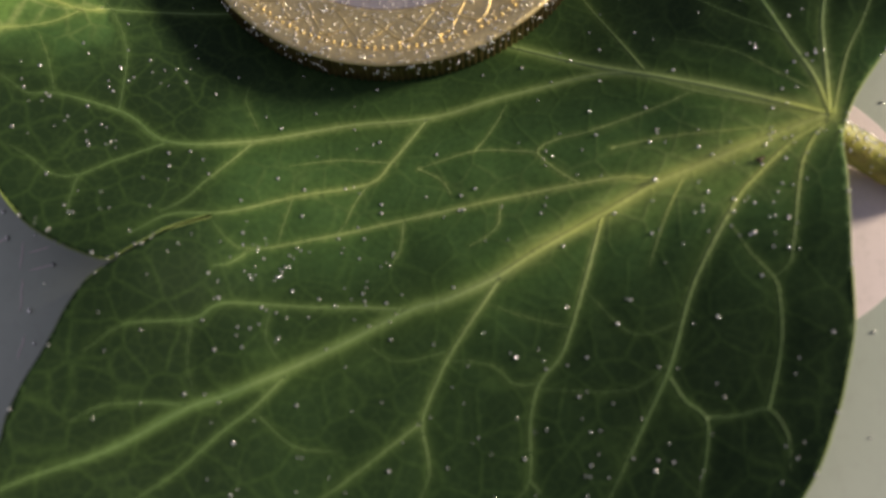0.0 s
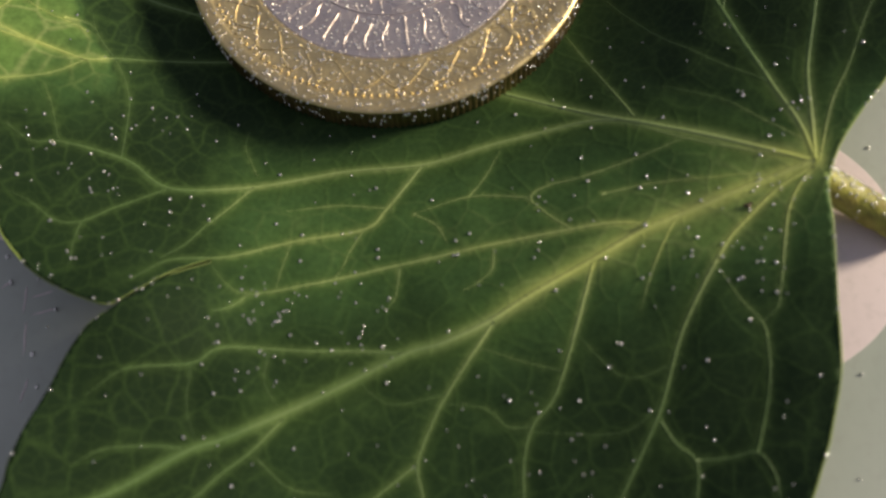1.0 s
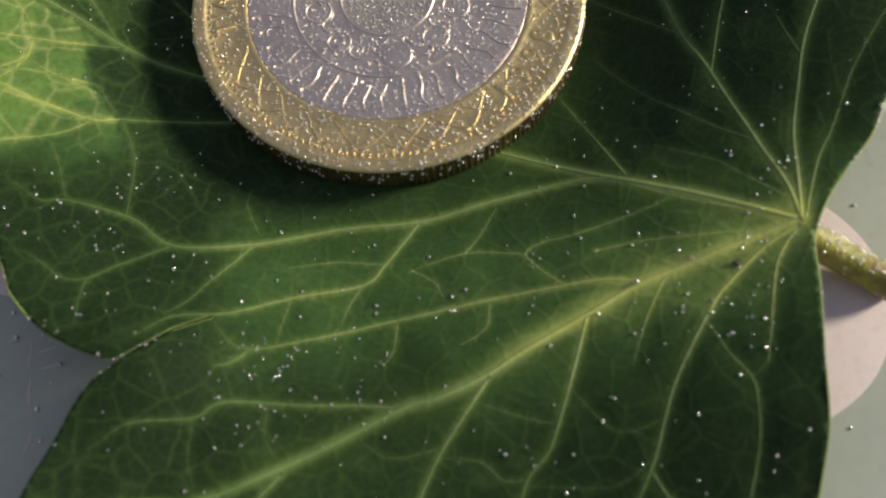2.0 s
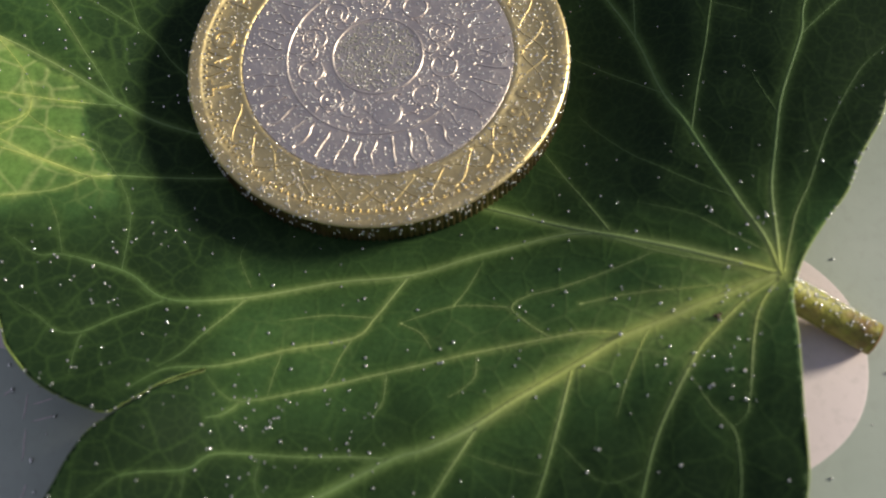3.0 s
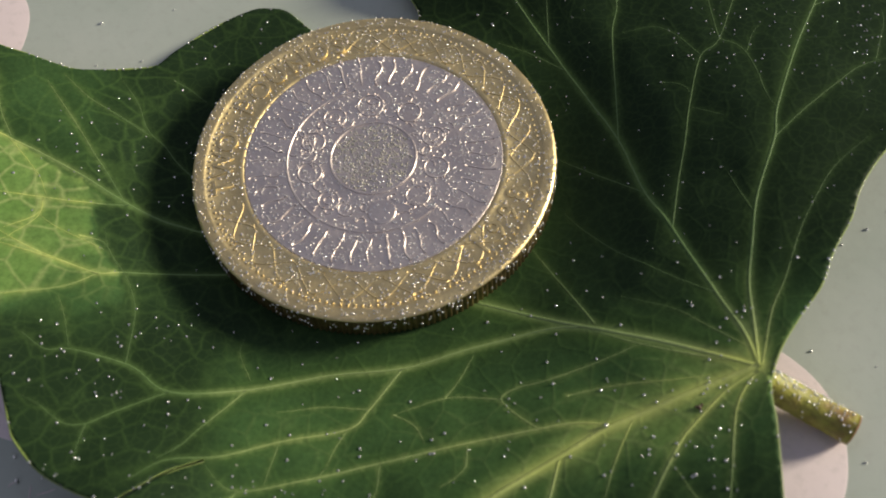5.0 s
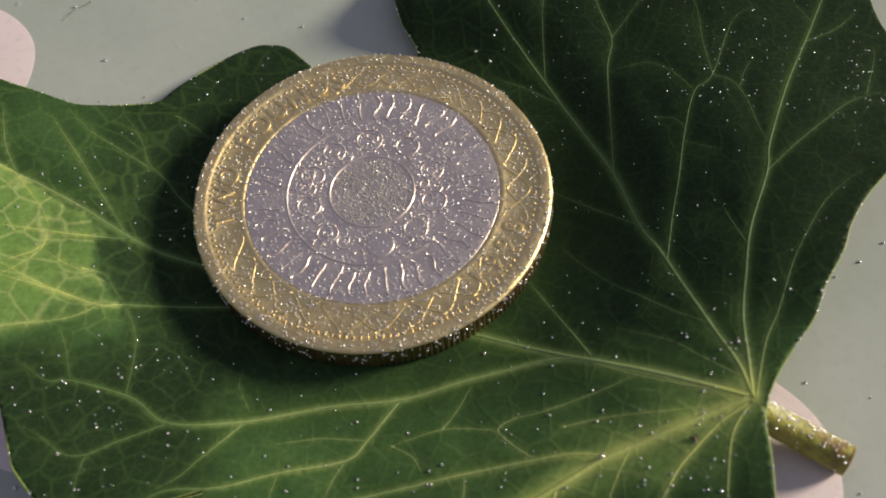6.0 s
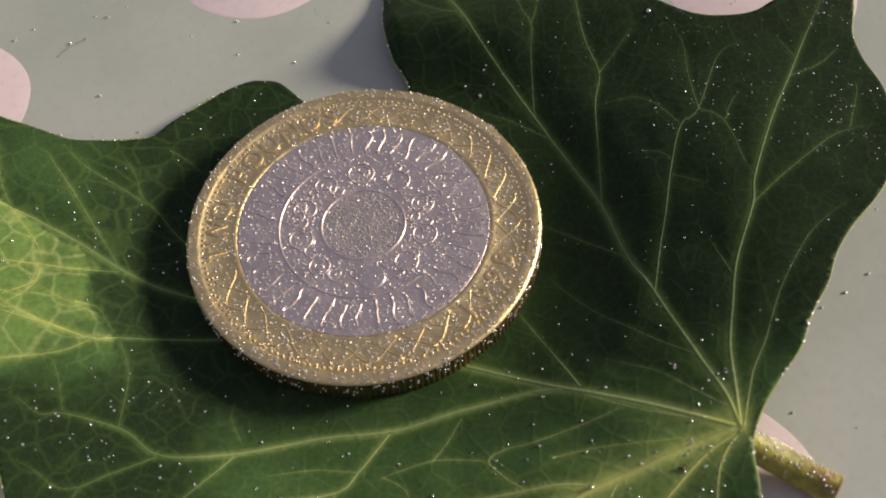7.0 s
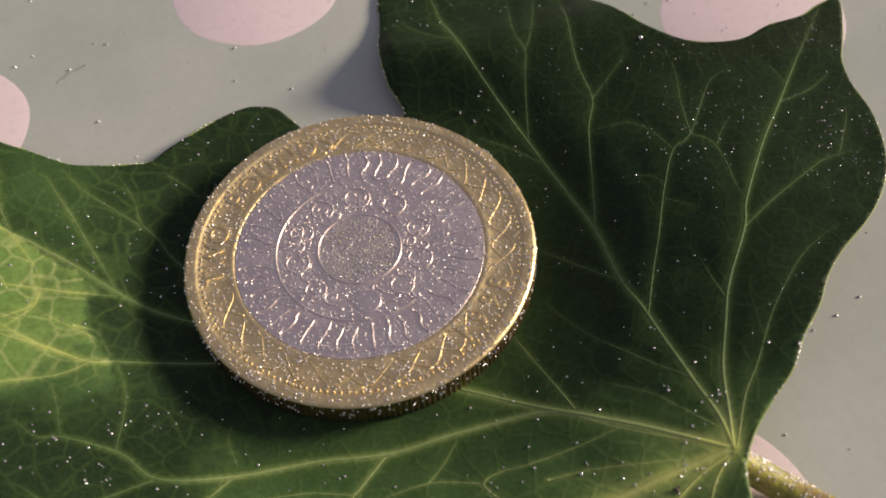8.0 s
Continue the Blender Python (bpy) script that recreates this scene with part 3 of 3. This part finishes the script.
def build_leaf():
    from mathutils.geometry import delaunay_2d_cdt
    leaf = tagged(new("ivy_leaf"), "dark green ivy leaf with pale veins and one paler patch", "leaf")
    local = random.Random(7)
    step = 0.26
    gx, gy = np.meshgrid(np.arange(-42, 52, step), np.arange(-52, 55, step))
    gx, gy = gx.ravel(), gy.ravel()
    gx = gx + np.array([local.uniform(-0.07, 0.07) for _ in gx])
    gy = gy + np.array([local.uniform(-0.07, 0.07) for _ in gy])
    keep = inside(gx, gy, edge)
    gx, gy = gx[keep], gy[keep]
    keep = nearest(gx, gy, edge) > 0.16
    gx, gy = gx[keep], gy[keep]
    n = len(edge)
    points = [Vector(p) for p in edge] + [Vector(p) for p in zip(gx, gy)]
    verts, _, faces, *_ = delaunay_2d_cdt(points, [], [list(range(n))], 1, 1e-5)
    px, py = np.array([v[0] for v in verts]), np.array([v[1] for v in verts])
    rib, gap, core = rib_of(px, py)
    free = smoothstep(13.8, 16.5, np.hypot(px, py))
    puff = np.array([noise.noise((x * 0.28, y * 0.28, 3.0)) for x, y in zip(px, py)])
    z = leaf_height(px, py) + free * (0.07 * smoothstep(0.1, 1.6, gap) + 0.12 * puff - 0.03)
    count = len(px)
    top = list(zip(px, py, z))
    low = [(x, y, max(h - 0.32, 0.04)) for x, y, h in top]
    sides = {}
    for f in faces:
        for a, b in zip(f, (*f[1:], f[0])):
            sides[(a, b)] = sides.get((a, b), 0) + 1
    quads = [(b, a, a + count, b + count) for a, b in sides if (b, a) not in sides]
    all_faces = [tuple(f) for f in faces] + [tuple(i + count for i in f[::-1]) for f in faces] + quads
    blade = part("blade", top + low, all_faces, LEAF, leaf)
    layer = blade.data.attributes.new("rib", "FLOAT", "POINT")
    layer.data.foreach_set("value", np.concatenate([rib, rib]).astype(np.float32))
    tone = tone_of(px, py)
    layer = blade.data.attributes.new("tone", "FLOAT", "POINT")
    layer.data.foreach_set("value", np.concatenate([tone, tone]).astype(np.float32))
    lace = 0.16 - 0.10 * smoothstep(10, 18, px) * smoothstep(-18, -10, py) + 0.20 * smoothstep(0.45, 0.8, tone) * (px < -18) + 0.15 * smoothstep(-13, -20, px) * smoothstep(-9, 3, py)
    layer = blade.data.attributes.new("lace", "FLOAT", "POINT")
    layer.data.foreach_set("value", np.concatenate([lace, lace]).astype(np.float32))
    layer = blade.data.attributes.new("core", "FLOAT", "POINT")
    layer.data.foreach_set("value", np.concatenate([core, core]).astype(np.float32))
    # the pale cut edge of the blade
    ez = leaf_height(edge[:, 0], edge[:, 1]) + smoothstep(13.8, 16.5, np.hypot(edge[:, 0], edge[:, 1])) * 0.06 - 0.12
    line = np.column_stack([edge, ez])
    part("margin", *cord(line, [(0.03 if -19.8 < x < -14 and -25.2 < y < -21.7 else 0.08) + 0.025 * noise.noise((i * 0.4, 0.0, 5.0)) for i, (x, y) in enumerate(edge)], 6, 1.0, True), MARGIN, leaf, "pale thin leaf margin")
    for line, width in veins:
        r = np.hypot(line[:, 0], line[:, 1])
        wob = np.array([1 + 0.18 * noise.noise((x * 1.7, y * 1.7, 9.0)) for x, y in line])
        hz = leaf_height(line[:, 0], line[:, 1]) + smoothstep(13.8, 16.5, r) * (0.12 * np.array([noise.noise((x * 0.28, y * 0.28, 3.0)) for x, y in line]) - 0.03)
        rad = np.where(r < 14.0, 0.03, width * 0.17 * wob)
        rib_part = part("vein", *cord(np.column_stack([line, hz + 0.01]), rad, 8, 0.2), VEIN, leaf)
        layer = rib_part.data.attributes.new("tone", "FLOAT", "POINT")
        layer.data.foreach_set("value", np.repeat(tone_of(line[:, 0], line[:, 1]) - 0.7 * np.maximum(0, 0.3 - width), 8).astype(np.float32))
    # the cut stalk
    way = spline([(22.6, -22.9, float(leaf_height(22.6, -22.9)) - 0.5), (24.2, -23.7, 2.6), (26.3, -25.1, 1.5), (28.9, -27.3, 1.15)], 0.25)
    radius = [0.7 + 0.4 * min(1, i / 14) + 0.05 * noise.noise((i * 0.35, 0.0, 2.0)) for i in range(len(way))]
    stalk = part("stalk", *cord(way, radius, 20), STALK, leaf, "short cut yellow-green stalk, reddish at its end")
    tip, before = way[-1], way[-3]
    d = (tip - before) / np.linalg.norm(tip - before)
    part("cut_end", *cord([tip - 0.05 * d, tip + 0.06 * d, tip + 0.1 * d], [1.12, 1.08, 0.8], 20), CUT, stalk, "reddish brown cut face")
    return leaf, px, py, z, way, radius


leaf, leaf_x, leaf_y, leaf_z, stalk_way, stalk_radius = build_leaf()

# ---- the coin ----
TOP, FOOT = 2.9, 0.4


def on_ring(r, degrees):
    return r * math.cos(radians(degrees)), r * math.sin(radians(degrees))


def build_coin():
    coin = tagged(new("coin"), "two-coloured coin with a brass ring and silvery core, covered in air bubbles", "coin")
    face = TOP - 0.16
    side = [(0.0, FOOT), (13.6, FOOT), (14.0, FOOT + 0.06), (14.2, FOOT + 0.25), (14.2, FOOT + 1.1), (14.2, TOP - 0.34), (14.16, TOP - 0.22)]
    part("milled_edge", *lathe(side, 800, lambda k, i: 0.12 if 3 <= k <= 5 and i % 4 < 2 else 0.0), SHADED_EDGE, coin, "dark tarnished milled edge")
    body = [(14.16, TOP - 0.23), (14.1, TOP - 0.08), (13.9, TOP),
            (13.35, TOP), (13.15, TOP - 0.05), (13.05, face), (10.55, face), (10.45, face + 0.05), (10.2, face + 0.05), (10.1, face - 0.06)]
    part("ring", *lathe(body, 360), BRASS, coin, "brass coloured outer ring")
    core = [(10.12, face - 0.3), (10.08, face - 0.02), (10.0, face)] + [(r, face) for r in (8.5, 6.9, 5, 3.5, 2, 1)] + [(0.01, face)]
    part("core", *lathe(core, 180), NICKEL, coin, "silvery core")
    bead = mesh_of("bead", *domes([(0, 0, 0, 0.12, 0.075)]), BRASS)
    for i in range(150):
        b = new("bead", bead)
        x, y = on_ring(12.82, i * 2.4)
        b.parent, b.location = coin, (x * MM, y * MM, face * MM)

    def ridge(name, points, r, mat, closed=False):
        pts = [(x, y, face) for x, y in points]
        part(name, *cord(pts, [r * (1 + 0.25 * noise.noise((x * 2.3, y * 2.3, 4.0))) for x, y, _ in pts], 8, 1.0, closed), mat, coin)

    def circle(cx, cy, r, name="raised_circle", thick=0.09, a=0, b=360):
        whole = b - a >= 360
        count = max(10, int(r * (b - a) / 18))
        ws = [a + (b - a) * k / (count if whole else count - 1) for k in range(count)]
        ridge(name, [(cx + on_ring(r, w)[0], cy + on_ring(r, w)[1]) for w in ws], thick, NICKEL, whole)

    local = random.Random(11)
    circle(0, 0, 6.75, thick=0.10, a=95, b=305)
    circle(0, 0, 3.35, thick=0.11)
    # the gears and bosses of the middle band
    angles = [12, 48, 85, 120, 152, 185, 220, 305, 338]
    for i, w in enumerate(angles):
        r = local.uniform(0.75, 1.05)
        x, y = on_ring(5.05, w)
        circle(x, y, r, "gear", 0.08)
        if i % 3 == 0:
            circle(x, y, r * 0.45, "gear", 0.06)
        for k in range(9):
            gx, gy = on_ring(r + 0.22, k * 40 + i * 7)
            ridge("gear_tooth", [(x + gx * 0.85, y + gy * 0.85), (x + gx, y + gy)], 0.07, NICKEL)
    for i in range(64):
        w, r = local.uniform(0, 360), local.uniform(3.8, 6.4)
        x, y = on_ring(r, w)
        if math.hypot(x, y + 5.05) > 1.3:
            a = local.uniform(0, 360)
            circle(x, y, local.uniform(0.2, 0.65), "gear_arc", local.uniform(0.05, 0.08), a, a + local.uniform(90, 220))
    bx, by = on_ring(5.05, 270)
    v, f = lathe([(1.15, face - 0.05), (1.1, face + 0.03), (1.02, face + 0.06), (0.9, face + 0.065), (0.01, face + 0.065)], 32)
    part("boss", [(x + bx, y + by, z) for x, y, z in v], f, NICKEL, coin)
    # wavy strokes round the outside of the core
    for i in range(40):
        w = i * 9.0 + local.uniform(-1.2, 1.2)
        a, b = local.uniform(6.95, 7.4), local.uniform(9.4, 9.85)
        bend, phase = local.choice((1.7, 1.2, 0.3, -1.3, 1.0)), local.uniform(0.4, 1.4)
        pts = [on_ring(a + (b - a) * k / 9, w + bend * math.sin(phase + k * 0.62)) for k in range(10)]
        pts = [(x + local.gauss(0, 0.025), y + local.gauss(0, 0.025)) for x, y in pts]
        ridge("wave_stroke", pts, local.uniform(0.06, 0.11), NICKEL)
    # interlaced lines on the ring, with the lettering left free
    for i in range(30):
        w = i * 12
        if 88 < w < 192 or 300 < w < 336:
            continue
        for turn in (1, -1):
            pts = [on_ring(11.55 + 0.95 * math.sin(math.pi * (k / 10 - 0.5)) * turn, w + 1.5 * k) for k in range(11)]
            ridge("interlaced_line", pts, 0.05, BRASS)
    # fine grains of the centre
    grains = [(*on_ring(3.1 * math.sqrt(local.random()), local.uniform(0, 360)), face, local.uniform(0.05, 0.09), local.uniform(0.02, 0.04)) for _ in range(700)]
    part("grained_centre", *domes(grains), CENTRE, coin)["kind"] = "stuff"

    # raised lettering
    def letter(char, w, outward, size=2.3):
        data = bpy.data.curves.new("letter", "FONT")
        data.body, data.size, data.extrude, data.bevel_depth = char, size * MM, 0.05 * MM, 0.03 * MM
        data.align_x, data.align_y = "CENTER", "CENTER"
        temp = new("letter_form", data)
        bpy.context.view_layer.update()
        me = bpy.data.meshes.new_from_object(temp.evaluated_get(bpy.context.evaluated_depsgraph_get()))
        bpy.data.objects.remove(temp)
        me.materials.clear()
        me.materials.append(BRASS)
        ob = new("letter", me)
        x, y = on_ring(11.7, w)
        ob.parent = coin
        ob.matrix_basis = pose(x * MM, y * MM, face * MM, 0, 0, w + (90 if outward else -90))

    for char, w in zip("TWOPOUNDS", (182, 172, 161.5, 144, 134.5, 125, 115, 105.5, 97)):
        letter(char, w, False)
    for char, w in zip("1998", (306, 315, 323.5, 332)):
        letter(char, w, True, 2.2)
    return coin


build_coin()


# ---- air bubbles ----
def build_bubbles():
    # air bubbles clinging to coin, leaf, stalk and cloth
    local = random.Random(21)
    top = []
    for _ in range(5200):
        r = 14.1 * math.sqrt(local.random())
        w = local.uniform(0, 360)
        x, y = on_ring(r, w)
        z = TOP if r > 13.2 else TOP - 0.16
        s = 0.045 + 0.06 * local.random() ** 2
        top.append((x, y, z + 0.02, s, s * 0.9))
    for i in range(420):
        x, y = on_ring(14.18, local.uniform(0, 360))
        s = local.uniform(0.06, 0.12)
        top.append((x, y, local.uniform(FOOT + 0.8, TOP - 0.1), s, s))
    tagged(part("air_bubbles", *domes(top), BUBBLE), "fine silvery air bubbles clinging to the coin", "droplets", kind="stuff")
    wet = []
    order = list(range(len(leaf_x)))
    local.shuffle(order)
    for i in order:
        x, y = leaf_x[i], leaf_y[i]
        if math.hypot(x, y) < 14.6:
            continue
        if noise.noise((x * 0.12, y * 0.12, 1.0)) + local.uniform(-0.5, 0.5) < 0.05:
            continue
        s = 0.06 + 0.075 * local.random() ** 2
        wet.append((x, y, leaf_z[i], s, s * 0.9))
        if len(wet) > 620:
            break
    # thicker patches of them: centre, spread and number
    for cx, cy, spread, many in ((-20.7, -16.1, 0.7, 7), (-9.6, -26.7, 2.0, 30), (-6.1, -28.0, 1.7, 18), (-12.5, -25.8, 1.2, 10), (-16.7, -10.7, 1.5, 8),
                                 (39, -2, 1.7, 34), (40.5, 2.5, 1.5, 24), (43.4, 13.5, 1.4, 20), (30.1, 14.6, 1.6, 14), (33, 6, 4.5, 46),
                                 (21.8, -23.4, 1.1, 16), (19.5, -26, 2.4, 16), (-22, -20, 1.8, 10), (19.5, -23.5, 0.2, 4)):
        for _ in range(many):
            x, y = local.gauss(cx, spread), local.gauss(cy, spread)
            i = int(((leaf_x - x) ** 2 + (leaf_y - y) ** 2).argmin())
            s = 0.06 + 0.065 * local.random() ** 2
            wet.append((leaf_x[i], leaf_y[i], leaf_z[i], s, s * 0.9))
    for i in range(0, len(edge), 1):
        x, y = edge[i]
        if local.random() < (0.6 if x > 20 and y > -21 or y > 12 else 0.1):
            s = local.uniform(0.06, 0.13)
            if math.hypot(x, y) > 14.6:
                wet.append((x, y, float(leaf_height(x, y)) - 0.02, s, s))
    for _ in range(170):
        i = local.randrange(3, len(stalk_way) - 1)
        d = stalk_way[i + 1] - stalk_way[i - 1]
        d /= np.linalg.norm(d)
        side = np.array((-d[1], d[0], 0.0)) / math.hypot(d[0], d[1])
        w = radians(local.gauss(65, 40))
        x, y, z = stalk_way[i] + stalk_radius[i] * (math.cos(w) * side + math.sin(w) * np.cross(d, side))
        s = local.uniform(0.06, 0.11)
        wet.append((x, y, z - 0.01, s, s))
    wet = [(x, y, z, s * (0.68 if x > 14 and y > -16 else 1.0), h * (0.68 if x > 14 and y > -16 else 1.0)) for x, y, z, s, h in wet]
    wet.append((27.6, 16.3, float(leaf_height(27.6, 16.3)), 0.24, 0.2))
    wet.append((12.5, -24.7, float(leaf_height(12.5, -24.7)) + 0.1, 0.17, 0.15))
    tagged(part("air_bubbles", *domes(wet), BUBBLE), "scattered silvery air bubbles on the ivy leaf", "droplets", kind="stuff")
    on_cloth = []
    while len(on_cloth) < 620:
        x, y = local.uniform(-60, 60), local.uniform(-55, 60)
        s = 0.06 + 0.09 * local.random() ** 2
        on_cloth.append((x, y, s * 0.35, s, s * 0.9))
    on_cloth += [(x, y, 0.06, 0.17, 0.14) for x, y in ((-28.3, -18.4), (-28.1, -20.3), (-25.2, -22.6), (-28.1, -20.3), (-25.2, -22.6), (-26.8, -25.3), (-28.1, -20.2), (-26.8, -25.4))]
    keep = ~inside(np.array([d[0] for d in on_cloth]), np.array([d[1] for d in on_cloth]), edge)
    tagged(part("air_bubbles", *domes([d for d, k in zip(on_cloth, keep) if k]), BUBBLE), "sparse silvery air bubbles on the oilcloth", "droplets", kind="stuff")


build_bubbles()


def build_scratches():
    cloth = bpy.data.objects["tablecloth"]
    local = random.Random(5)
    for x, y, turn, size in ((-26.1, -21.4, 8, 1.4), (-26.0, -22.6, 6, 1.5), (-27.2, -21.6, 80, 1.9), (-27.3, -24.2, 84, 2.2), (-27.4, -27.6, 70, 1.6), (-28.4, -20.3, 30, 0.9)):
        pts = [(x + size * (k / 5 - 0.5) * math.cos(radians(turn)) + local.uniform(-0.04, 0.04), y + size * (k / 5 - 0.5) * math.sin(radians(turn)), 0.01) for k in range(6)]
        part("scratch", *cord(pts, [0.02, 0.05, 0.06, 0.05, 0.06, 0.02], 6, 0.5), PINK_PRINT, cloth, "short pale scratch in the oilcloth")


build_scratches()


def build_fibre():
    line = spline([(-26.0, 27.0, 0.12), (-24.8, 28.0, 0.2), (-23.6, 28.7, 0.15)], 0.2)
    tagged(part("fibre", *cord(line, [0.03 + 0.07 * (i / len(line)) ** 4 for i in range(len(line))], 6), DARK_FIBRE), "tiny dark fibre lying on the oilcloth", "fibre")


build_fibre()


def build_speck():
    grains = [(18.52 + dx, -24.98 + dy, float(leaf_height(18.52, -24.98)) + 0.05, r, r * 0.7) for dx, dy, r in ((0, 0, 0.16), (0.2, 0.1, 0.11), (-0.19, 0.06, 0.1), (0.03, -0.18, 0.1))]
    tagged(part("speck", *domes(grains), DIRT), "tiny brown crumb of dirt on the ivy leaf", "crumb")


build_speck()
